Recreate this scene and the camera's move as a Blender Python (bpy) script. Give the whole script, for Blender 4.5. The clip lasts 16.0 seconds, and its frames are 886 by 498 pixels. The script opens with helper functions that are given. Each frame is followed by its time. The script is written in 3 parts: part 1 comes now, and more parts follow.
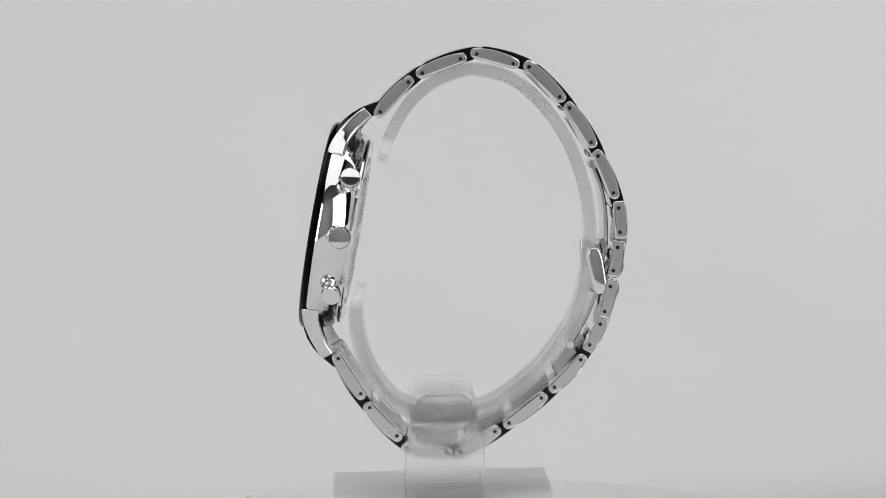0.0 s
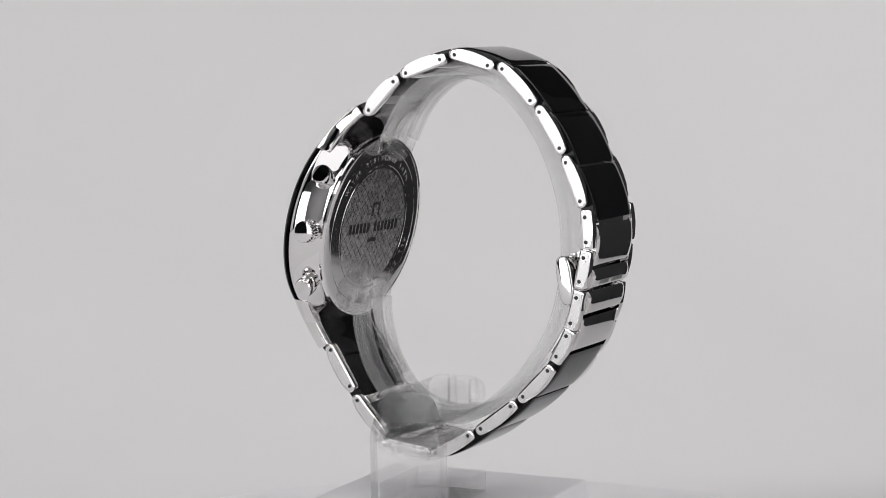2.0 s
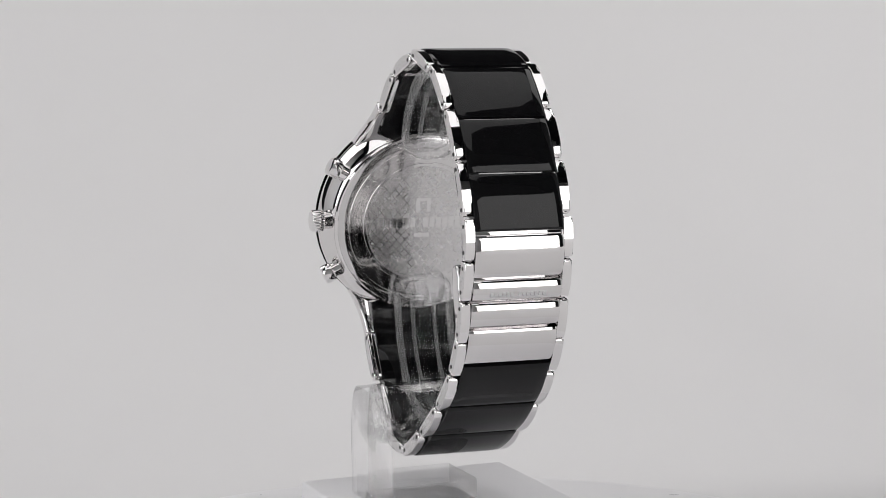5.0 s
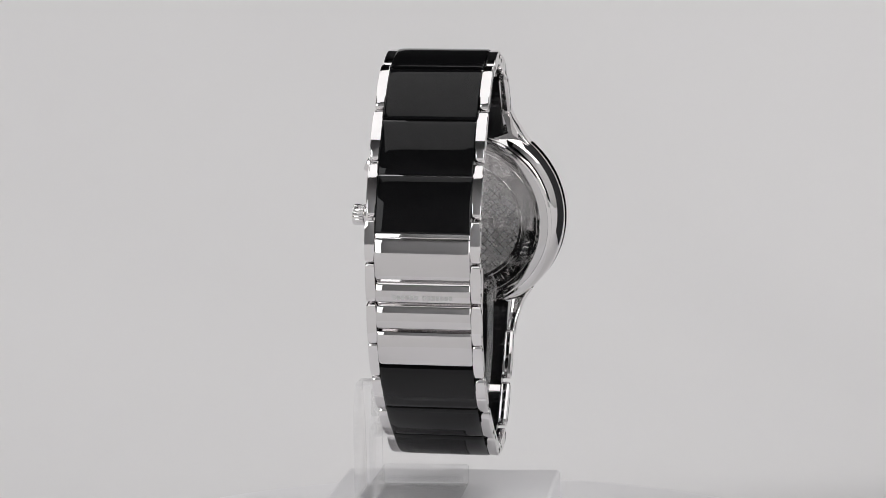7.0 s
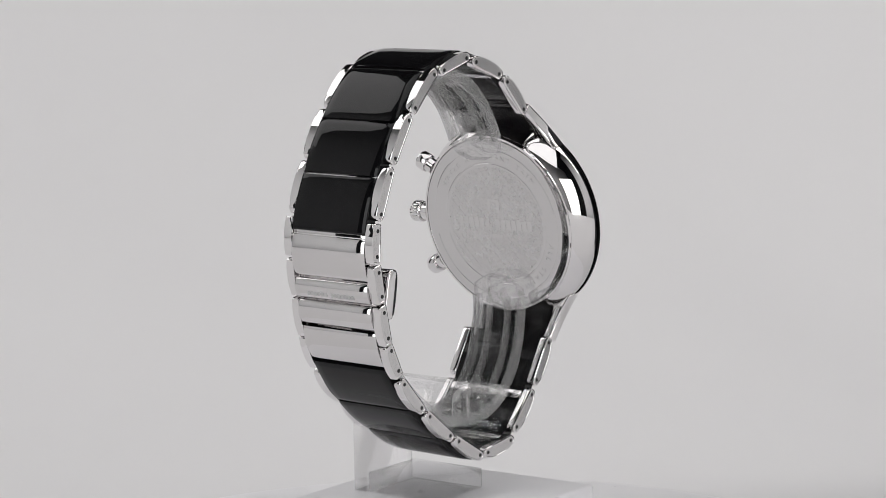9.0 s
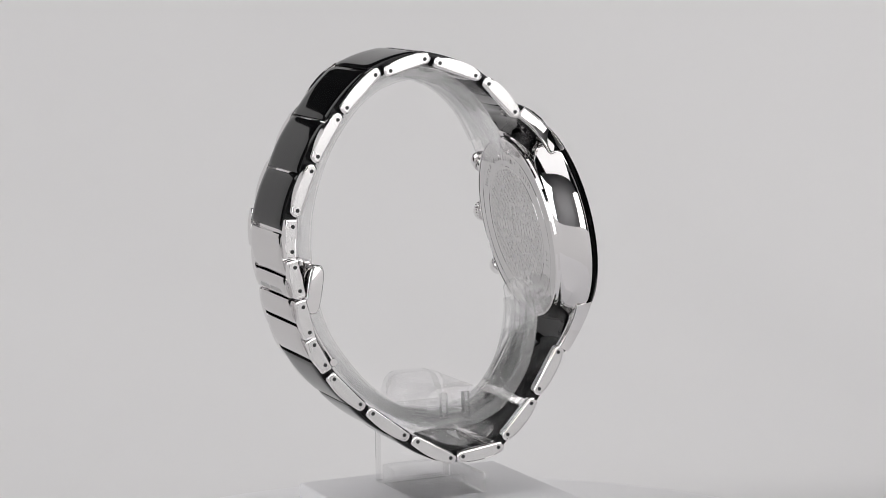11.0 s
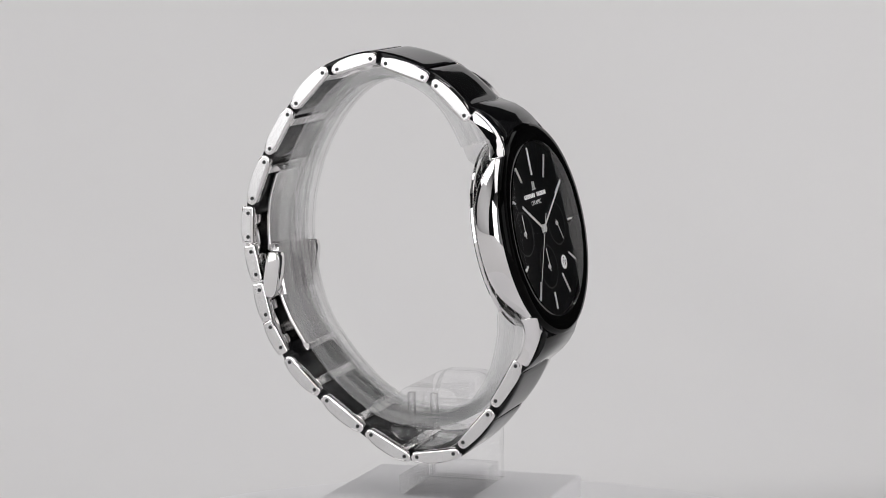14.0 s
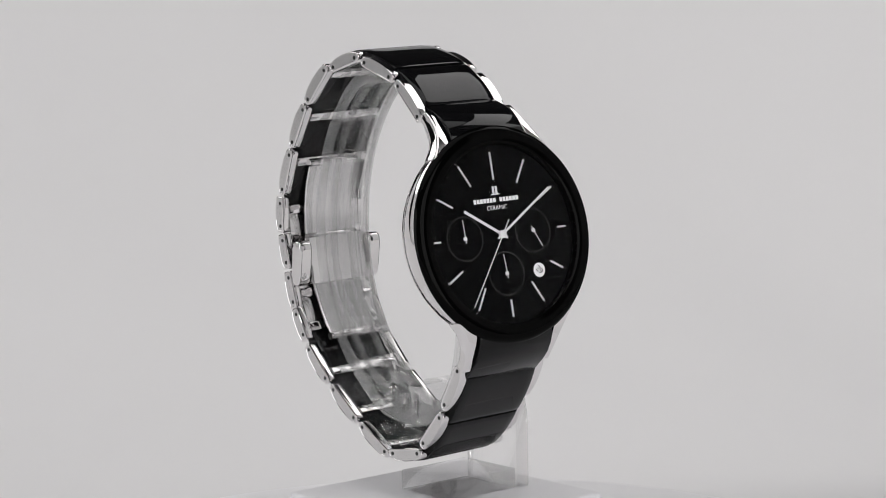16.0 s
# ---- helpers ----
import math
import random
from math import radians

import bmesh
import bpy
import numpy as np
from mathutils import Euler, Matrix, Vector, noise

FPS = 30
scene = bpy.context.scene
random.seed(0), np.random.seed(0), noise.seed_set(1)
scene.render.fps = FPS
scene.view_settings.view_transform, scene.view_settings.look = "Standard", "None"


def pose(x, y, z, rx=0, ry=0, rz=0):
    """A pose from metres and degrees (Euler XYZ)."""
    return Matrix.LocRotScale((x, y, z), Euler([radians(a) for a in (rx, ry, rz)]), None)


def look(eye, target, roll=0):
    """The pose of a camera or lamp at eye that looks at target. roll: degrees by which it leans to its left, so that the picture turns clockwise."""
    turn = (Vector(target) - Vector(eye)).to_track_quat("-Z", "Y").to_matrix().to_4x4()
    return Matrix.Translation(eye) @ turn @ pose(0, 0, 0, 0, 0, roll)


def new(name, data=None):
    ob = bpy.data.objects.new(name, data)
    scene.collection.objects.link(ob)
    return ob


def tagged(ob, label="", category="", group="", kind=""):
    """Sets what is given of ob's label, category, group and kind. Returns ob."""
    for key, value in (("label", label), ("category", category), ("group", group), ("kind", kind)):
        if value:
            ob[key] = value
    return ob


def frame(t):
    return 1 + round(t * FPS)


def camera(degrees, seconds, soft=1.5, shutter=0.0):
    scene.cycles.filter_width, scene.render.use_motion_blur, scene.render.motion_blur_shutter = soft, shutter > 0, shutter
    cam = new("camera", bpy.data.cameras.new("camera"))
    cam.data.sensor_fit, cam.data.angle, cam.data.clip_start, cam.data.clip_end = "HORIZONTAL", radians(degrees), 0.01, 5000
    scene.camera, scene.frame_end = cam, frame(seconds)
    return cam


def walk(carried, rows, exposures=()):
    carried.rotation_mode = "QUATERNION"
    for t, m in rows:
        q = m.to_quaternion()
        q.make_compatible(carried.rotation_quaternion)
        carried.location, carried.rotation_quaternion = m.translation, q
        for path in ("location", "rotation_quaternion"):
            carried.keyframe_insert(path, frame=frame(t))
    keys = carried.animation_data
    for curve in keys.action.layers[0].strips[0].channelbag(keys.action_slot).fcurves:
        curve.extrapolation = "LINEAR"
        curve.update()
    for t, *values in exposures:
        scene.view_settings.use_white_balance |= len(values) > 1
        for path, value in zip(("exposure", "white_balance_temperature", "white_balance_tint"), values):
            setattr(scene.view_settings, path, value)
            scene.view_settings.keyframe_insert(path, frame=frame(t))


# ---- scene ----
# units: MM turns millimetres into metres; the turntable's axis is the world's z axis
MM = 0.001
LIFT = 0.150                      # camera height above the table
TURN_START, TURN_RATE, TURN_BEND = 273.975, -14.486, -1.839   # degrees, degrees per second, slight change of pace
PITCH, ROLL = 6.869, 1.05

cam = camera(21.85, 16.0, soft=0.45)
EYE = Vector((0.00095, -0.45, LIFT))
AIM = EYE + Vector((0, math.cos(radians(PITCH)), -math.sin(radians(PITCH))))
CAM_POSE = look(EYE, AIM, -ROLL)
walk(cam, [(0.0, CAM_POSE), (16.0, CAM_POSE)])

# ---- light ----
scene.view_settings.exposure = 0.0
world = bpy.data.worlds.new("studio_world")
scene.world = world
world.use_nodes = True
world.node_tree.nodes["Background"].inputs[0].default_value = (0.5, 0.5, 0.52, 1)
world.node_tree.nodes["Background"].inputs[1].default_value = 0.05
TOP_LEFT, TOP_RIGHT, SOFT_OVER, SOFT_LEFT, SOFT_RIGHT = 1.36, 1.95, 0.78, 2.05, 2.1


# ---- materials ----
def material(name):
    m = bpy.data.materials.new(name)
    m.use_nodes = True
    return m, m.node_tree.nodes, m.node_tree.links, m.node_tree.nodes["Principled BSDF"]


def surface(name, color, rough=0.5, metal=0.0, grain=0.0, scale=400.0, bump=0.0, wear=0.0, coat=0.0, stretch=(1, 1, 1), spec=0.5, ior=1.5):
    """A surface with two scales of variation: colour and roughness, and a fine bump."""
    m, nodes, links, b = material(name)
    b.inputs["Metallic"].default_value = metal
    b.inputs["Coat Weight"].default_value = coat
    b.inputs["Coat Roughness"].default_value = 0.04
    tc = nodes.new("ShaderNodeTexCoord")
    mp = nodes.new("ShaderNodeMapping")
    mp.inputs["Scale"].default_value = stretch
    links.new(tc.outputs["Object"], mp.inputs[0])
    fine = nodes.new("ShaderNodeTexNoise")
    fine.inputs["Scale"].default_value = scale
    fine.inputs["Detail"].default_value = 4
    big = nodes.new("ShaderNodeTexNoise")
    big.inputs["Scale"].default_value = scale / 14
    for n in (fine, big):
        links.new(mp.outputs[0], n.inputs["Vector"])
    mix = nodes.new("ShaderNodeMix")
    mix.data_type = "RGBA"
    mix.inputs[6].default_value = (*[c * (1 - grain) for c in color], 1)
    mix.inputs[7].default_value = (*[min(1, c * (1 + grain)) for c in color], 1)
    links.new(big.outputs[0], mix.inputs[0])
    links.new(mix.outputs[2], b.inputs["Base Color"])
    rr = nodes.new("ShaderNodeMapRange")
    rr.inputs[3].default_value = max(0.0, rough - wear)
    rr.inputs[4].default_value = rough + wear
    links.new(fine.outputs[0], rr.inputs[0])
    links.new(rr.outputs[0], b.inputs["Roughness"])
    if bump:
        bp = nodes.new("ShaderNodeBump")
        bp.inputs["Strength"].default_value = bump
        bp.inputs["Distance"].default_value = 0.0001
        links.new(fine.outputs[0], bp.inputs["Height"])
        links.new(bp.outputs[0], b.inputs["Normal"])
    b.inputs["Specular IOR Level"].default_value = spec
    b.inputs["IOR"].default_value = ior
    return m


def clear(name, tint, rough, ior, through_share, wear=0.02, transmission=1.0):
    """Clear plastic or glass: part of the light passes straight on, the rest is bent and mirrored."""
    m, nodes, links, b = material(name)
    b.inputs["Base Color"].default_value = (*tint, 1)
    b.inputs["Transmission Weight"].default_value = transmission
    b.inputs["IOR"].default_value = ior
    n = nodes.new("ShaderNodeTexNoise")
    n.inputs["Scale"].default_value = 300
    tc = nodes.new("ShaderNodeTexCoord")
    links.new(tc.outputs["Object"], n.inputs["Vector"])
    rr = nodes.new("ShaderNodeMapRange")
    rr.inputs[3].default_value = rough
    rr.inputs[4].default_value = rough + wear
    links.new(n.outputs[0], rr.inputs[0])
    links.new(rr.outputs[0], b.inputs["Roughness"])
    t = nodes.new("ShaderNodeBsdfTransparent")
    mx = nodes.new("ShaderNodeMixShader")
    mx.inputs[0].default_value = through_share
    links.new(b.outputs[0], mx.inputs[1])
    links.new(t.outputs[0], mx.inputs[2])
    links.new(mx.outputs[0], nodes["Material Output"].inputs[0])
    return m


def glowing(name, color, strength):
    m, nodes, links, b = material(name)
    b.inputs["Base Color"].default_value = (0.8, 0.8, 0.8, 1)
    b.inputs["Emission Color"].default_value = (*color, 1)
    b.inputs["Emission Strength"].default_value = strength
    return m


STEEL = surface("polished_steel", (0.79, 0.775, 0.775), 0.035, 1.0, 0.03, 500, 0.012, 0.02)
STEEL_SATIN = surface("satin_steel", (0.74, 0.73, 0.73), 0.22, 1.0, 0.05, 900, 0.03, 0.06, stretch=(1, 1, 6))
STEEL_BACK = surface("case_back_steel", (0.66, 0.65, 0.65), 0.06, 1.0, 0.05, 900, 0.008, 0.03)
CERAMIC = surface("black_ceramic", (0.005, 0.005, 0.0055), 0.03, 0.0, 0.1, 300, 0.004, 0.015, spec=0.24)
STEEL_LINK = surface("brushed_link_steel", (0.70, 0.685, 0.685), 0.05, 1.0, 0.04, 900, 0.02, 0.03, stretch=(0.1, 1, 1))
STEEL_FIELD = surface("satin_field_steel", (0.64, 0.63, 0.63), 0.27, 1.0, 0.04, 700, 0.006, 0.04)
STEEL_ENGRAVED = surface("shallow_engraved_steel", (0.60, 0.60, 0.60), 0.34, 1.0, 0.08, 900, 0.05, 0.08)
STEEL_SIDE = surface("fine_brushed_side_steel", (0.69, 0.68, 0.68), 0.20, 1.0, 0.05, 1400, 0.05, 0.07, stretch=(1, 0.15, 1))
# near-black: the shade inside a deep pin hole, put into the colour
PIN_HOLE_SHADE = surface("shaded_pin_hole_steel", (0.05, 0.05, 0.05), 0.25, 1.0, 0.1, 900, 0.0, 0.05)
BEZEL = surface("black_bezel", (0.0012, 0.0012, 0.0012), 0.05, 0.0, 0.1, 300, 0.0, 0.02, spec=0.05)
DIAL = surface("black_dial", (0.0012, 0.0012, 0.0012), 0.4, 0.0, 0.2, 700, 0.02, 0.05, spec=0.03)
DIAL_GREY = surface("grey_print", (0.022, 0.022, 0.022), 0.5, 0.0, 0.1, 700, spec=0.1)
SILVER = surface("silver_print", (0.80, 0.80, 0.80), 0.30, 0.65, 0.05, 700)
WHITE_PRINT = surface("white_print", (0.8, 0.8, 0.8), 0.5, 0.0, 0.03, 700)
CRYSTAL = clear("watch_crystal", (1, 1, 1), 0.0, 1.11, 0.0, 0.0)
ACRYLIC = clear("clear_acrylic", (0.99, 0.99, 0.995), 0.0, 1.34, 0.64, 0.0)
ACRYLIC_CUFF = clear("clear_bent_plastic", (0.99, 0.99, 0.995), 0.0, 1.28, 0.74, 0.0)
ACRYLIC_EDGE = clear("frosted_acrylic_edge", (0.98, 0.98, 0.98), 0.12, 1.33, 0.66, 0.05, 0.72)
WHITE_BLOCK = surface("frosted_white_plastic", (0.88, 0.87, 0.89), 0.35, 0.0, 0.02, 120, 0.03, 0.08)
WHITE_DISC = surface("white_turntable_top", (0.88, 0.87, 0.885), 0.30, 0.0, 0.02, 120, 0.02, 0.06)
PAPER = surface("grey_seamless_paper", (0.82, 0.81, 0.812), 0.85, 0.0, 0.015, 40, 0.03, 0.05)
BOARD = surface("white_foam_board", (0.80, 0.80, 0.80), 0.7, 0.0, 0.03, 30, 0.03, 0.05)
WALL_DARK = surface("dark_studio_cloth", (0.03, 0.03, 0.032), 0.9, 0.0, 0.15, 30, 0.05, 0.05)
WALL_GREY = surface("grey_studio_wall", (0.72, 0.72, 0.73), 0.8, 0.0, 0.05, 20, 0.03, 0.05)
LAMP_TOP_LEFT = glowing("softbox_cloth_high_left", (1.0, 0.985, 0.985), TOP_LEFT)
LAMP_TOP_RIGHT = glowing("softbox_cloth_high_right", (1.0, 0.985, 0.985), TOP_RIGHT)
LAMP_OVER = glowing("softbox_cloth_overhead", (1.0, 0.99, 0.99), SOFT_OVER)
LAMP_LEFT = glowing("softbox_cloth_cool", (0.98, 0.99, 1.0), SOFT_LEFT)
LAMP_RIGHT = glowing("softbox_cloth_warm", (1.0, 0.99, 0.985), SOFT_RIGHT)
BLACK_CLOTH = surface("black_softbox_cloth", (0.02, 0.02, 0.02), 0.8, 0.0, 0.1, 60)


# ---- mesh helpers ----
def put(bm, verts, faces):
    vs = [bm.verts.new(v) for v in verts]
    for f in faces:
        try:
            bm.faces.new([vs[i] for i in f])
        except ValueError:
            pass
    return vs


def box(bm, x0, x1, y0, y1, z0, z1, bev=0.0, seg=2, m=None):
    vs = put(bm, [(x, y, z) for x in (x0, x1) for y in (y0, y1) for z in (z0, z1)],
             [(0, 1, 3, 2), (4, 6, 7, 5), (0, 4, 5, 1), (2, 3, 7, 6), (0, 2, 6, 4), (1, 5, 7, 3)])
    if m is not None:
        bmesh.ops.transform(bm, matrix=m, verts=vs)
    if bev:
        es = {e for v in vs for e in v.link_edges}
        bmesh.ops.bevel(bm, geom=list(es), offset=bev, segments=seg, affect="EDGES", profile=0.5)


def revolve(bm, profile, n=96, m=None):
    """Turns (radius, height) pairs round z; radius 0 closes the end."""
    rings = []
    for r, z in profile:
        if r == 0:
            rings.append([bm.verts.new((0, 0, z))])
        else:
            rings.append([bm.verts.new((r * math.cos(2 * math.pi * i / n), r * math.sin(2 * math.pi * i / n), z)) for i in range(n)])
    for a, b in zip(rings, rings[1:]):
        for i in range(n):
            j = (i + 1) % n
            if len(a) == 1 and len(b) > 1:
                bm.faces.new((a[0], b[i], b[j]))
            elif len(b) == 1 and len(a) > 1:
                bm.faces.new((a[i], b[0], a[j]))
            elif len(a) > 1:
                bm.faces.new((a[i], b[i], b[j], a[j]))
    if m is not None:
        bmesh.ops.transform(bm, matrix=m, verts=[v for r in rings for v in r])


def prism(bm, outline, x0, x1, bev=0.0, seg=2, m=None):
    """An outline of (y, z) pairs, drawn out from x0 to x1."""
    n = len(outline)
    a = [bm.verts.new((x0, y, z)) for y, z in outline]
    b = [bm.verts.new((x1, y, z)) for y, z in outline]
    bm.faces.new(a)
    bm.faces.new(b[::-1])
    rim = []
    for i in range(n):
        j = (i + 1) % n
        bm.faces.new((a[i], b[i], b[j], a[j]))
        rim += [bm.edges.get((a[i], a[j])), bm.edges.get((b[i], b[j]))]
    if m is not None:
        bmesh.ops.transform(bm, matrix=m, verts=a + b)
    if bev:
        bmesh.ops.bevel(bm, geom=rim, offset=bev, segments=seg, affect="EDGES", profile=0.5)


def domed(bm, outline, half, drop, columns=10):
    """A bar along x whose section (y, z) sinks towards both ends; only the upper points sink."""
    rows = []
    for k in range(columns + 1):
        c = -math.sin(math.pi / 2 * math.cos(math.pi * k / columns))
        d = drop * (abs(c) ** 30)
        rows.append([bm.verts.new((c * half, y, z - d if z > 0 else z)) for y, z in outline])
    n = len(outline)
    for a, b in zip(rows, rows[1:]):
        for i in range(n):
            j = (i + 1) % n
            bm.faces.new((a[i], b[i], b[j], a[j]))
    bm.faces.new(rows[0])
    bm.faces.new(rows[-1][::-1])


def mesh_of(name, bm, mat, smooth=True, sharp=35):
    bmesh.ops.recalc_face_normals(bm, faces=bm.faces)
    me = bpy.data.meshes.new(name)
    bm.to_mesh(me)
    bm.free()
    me.materials.append(mat)
    if smooth:
        for p in me.polygons:
            p.use_smooth = True
        me.set_sharp_from_angle(angle=radians(sharp))
    return me


def part(name, bm, mat, parent, label="", m=None, smooth=True, sharp=35):
    ob = new(name, bm if isinstance(bm, bpy.types.Mesh) else mesh_of(name, bm, mat, smooth, sharp))
    ob.parent = parent
    if m is not None:
        ob.matrix_basis = m
    if label:
        tagged(ob, label)
    return ob


def thing(name, label, category, bm=None, mat=None, group="", kind="", m=None):
    ob = new(name, mesh_of(name, bm, mat) if bm else None)
    if m is not None:
        ob.matrix_basis = m
    return tagged(ob, label, category, group, kind)


def lettering(text, size, mat_m, depth=0.00005):
    """A mesh of built-in letters, centred, in the xy plane, moved by mat_m."""
    cu = bpy.data.curves.new("lettering", "FONT")
    cu.body, cu.size, cu.extrude, cu.align_x, cu.align_y = text, size, depth, "CENTER", "CENTER"
    ob = bpy.data.objects.new("lettering", cu)
    me = bpy.data.meshes.new_from_object(ob)
    bpy.data.objects.remove(ob)
    bm = bmesh.new()
    bm.from_mesh(me)
    bpy.data.meshes.remove(me)
    bmesh.ops.transform(bm, matrix=mat_m, verts=bm.verts)
    return bm


def letter_bars(bm, x0, x1, y0, y1, z0, z1, words, m=None):
    """Plain bars, one for each letter of each word, between x0 and x1 (millimetres)."""
    step = (x1 - x0) / (sum(words) + len(words) - 1)
    k = 0
    for n in words:
        for i in range(n):
            a = x0 + (k + i + 0.10) * step
            box(bm, a * MM, (a + step * 0.80) * MM, y0 * MM, y1 * MM, z0 * MM, z1 * MM, 0, 1, m)
        k += n + 1


def smooth_path(points, n):
    """n + 1 points at even steps on a smooth curve through the given (a, b) pairs."""
    p = [np.array(q, float) for q in points]
    p = [2 * p[0] - p[1]] + p + [2 * p[-1] - p[-2]]
    dense = []
    for i in range(1, len(p) - 2):
        for k in range(12):
            t = k / 12
            dense.append(0.5 * ((2 * p[i]) + (p[i + 1] - p[i - 1]) * t + (2 * p[i - 1] - 5 * p[i] + 4 * p[i + 1] - p[i + 2]) * t * t
                                + (3 * p[i] - p[i - 1] - 3 * p[i + 1] + p[i + 2]) * t ** 3))
    dense.append(p[-2])
    d = np.array(dense)
    s = np.concatenate([[0], np.cumsum(np.hypot(*np.diff(d, axis=0).T))])
    u = np.linspace(0, s[-1], n + 1)
    return np.stack([np.interp(u, s, d[:, 0]), np.interp(u, s, d[:, 1])], 1)


def ribbon(bm, path, half, thick, bev=0.0, cap=0.0, x=0.0):
    """A strap along a path of (y, z) pairs, its width along x, thickness on the path's normal; cap rounds the ends in plan."""
    n = len(path)
    tang = np.gradient(path, axis=0)
    tang /= np.linalg.norm(tang, axis=1)[:, None]
    nor = np.stack([-tang[:, 1], tang[:, 0]], 1)
    s = np.concatenate([[0], np.cumsum(np.hypot(*np.diff(path, axis=0).T))])
    rings = []
    for i in range(n):
        e = min(s[i], s[-1] - s[i])
        h = half if e >= cap or cap == 0 else max(half * 0.12, half - cap + math.sqrt(max(0, cap * cap - (cap - e) ** 2)))
        t = thick / 2
        b = min(bev, t * 0.8)
        sec = [(-h + b, -t), (h - b, -t), (h, -t + b), (h, t - b), (h - b, t), (-h + b, t), (-h, t - b), (-h, -t + b)]
        rings.append([bm.verts.new((x + a, *(path[i] + nor[i] * c))) for a, c in sec])
    for a, b in zip(rings, rings[1:]):
        for i in range(8):
            j = (i + 1) % 8
            bm.faces.new((a[i], a[j], b[j], b[i]))
    bm.faces.new(rings[0])
    bm.faces.new(rings[-1][::-1])


# ---- the studio round the turntable ----
def studio():
    bm = bmesh.new()
    prof = [(-0.9, 0.0), (0.2, 0.0)] + [(0.2 + 1.1 * math.sin(a), 1.1 - 1.1 * math.cos(a)) for a in np.linspace(0.06, 1.12, 18)]
    rows = []
    for y, z in prof:
        rows.append([bm.verts.new((x, y, z)) for x in np.linspace(-1.25, 1.25, 9)])
    for a, b in zip(rows, rows[1:]):
        for i in range(8):
            bm.faces.new((a[i], a[i + 1], b[i + 1], b[i]))
    g = bmesh.ops.extrude_face_region(bm, geom=bm.faces[:])
    bmesh.ops.translate(bm, vec=(0, 0.006, -0.006), verts=[v for v in g["geom"] if isinstance(v, bmesh.types.BMVert)])
    thing("backdrop", "pale grey seamless paper sweep behind the turntable", "backdrop", bm, PAPER, kind="structure")

    def slab(name, label, x0, x1, y0, y1, z0, z1, mat, cat):
        b = bmesh.new()
        box(b, x0, x1, y0, y1, z0, z1)
        thing(name, label, cat, b, mat, kind="structure")
    slab("floor", "dark studio floor under the set", -2.2, 2.2, -2.2, 1.8, -0.86, -0.80, WALL_DARK, "floor")
    slab("wall_north", "dark cloth wall behind the paper sweep", -2.2, 2.2, 1.8, 1.86, -0.80, 2.5, WALL_DARK, "wall")
    slab("wall_south", "plain grey studio wall facing the set", -2.2, 2.2, -1.86, -1.8, -0.80, 2.5, WALL_GREY, "wall")
    slab("wall_west", "dark cloth side wall of the studio", -2.26, -2.2, -1.86, 1.86, -0.80, 2.5, WALL_DARK, "wall")
    slab("wall_east", "dark cloth side wall of the studio", 2.2, 2.26, -1.86, 1.86, -0.80, 2.5, WALL_DARK, "wall")
    slab("ceiling", "dark studio ceiling", -2.26, 2.26, -1.86, 1.86, 2.5, 2.56, WALL_DARK, "ceiling")
    for x in (-1.42, 1.42):
        bm = bmesh.new()
        box(bm, x - 0.01, x + 0.01, -0.45, 0.50, -0.80, 2.10, 0.002)
        thing("reflector_board", "tall white foam board standing beside the set", "reflector board", bm, BOARD, group="reflector boards of the studio")
    # unseen card, added so case back and glass mirror a dark gap
    bm = bmesh.new()
    box(bm, -0.075, 0.075, -0.003, 0.003, 0.0025, 0.36, 0.001)
    thing("flag", "small black card added out of view to darken the watch's reflections", "light flag", bm, WALL_DARK, m=pose(0.225, 0.150, 0, 0, 0, -55))
    bm = bmesh.new()
    box(bm, -1.3, 1.3, -0.92, 1.45, -0.05, -0.008, 0.004)
    table = thing("table", "broad plain table that carries the paper sweep", "table", bm, WALL_GREY)
    for x in (-1.2, 1.2):
        for y in (-0.82, 1.35):
            bm = bmesh.new()
            box(bm, x - 0.03, x + 0.03, y - 0.03, y + 0.03, -0.80, -0.05, 0.003)
            part("leg", bm, WALL_GREY, table)


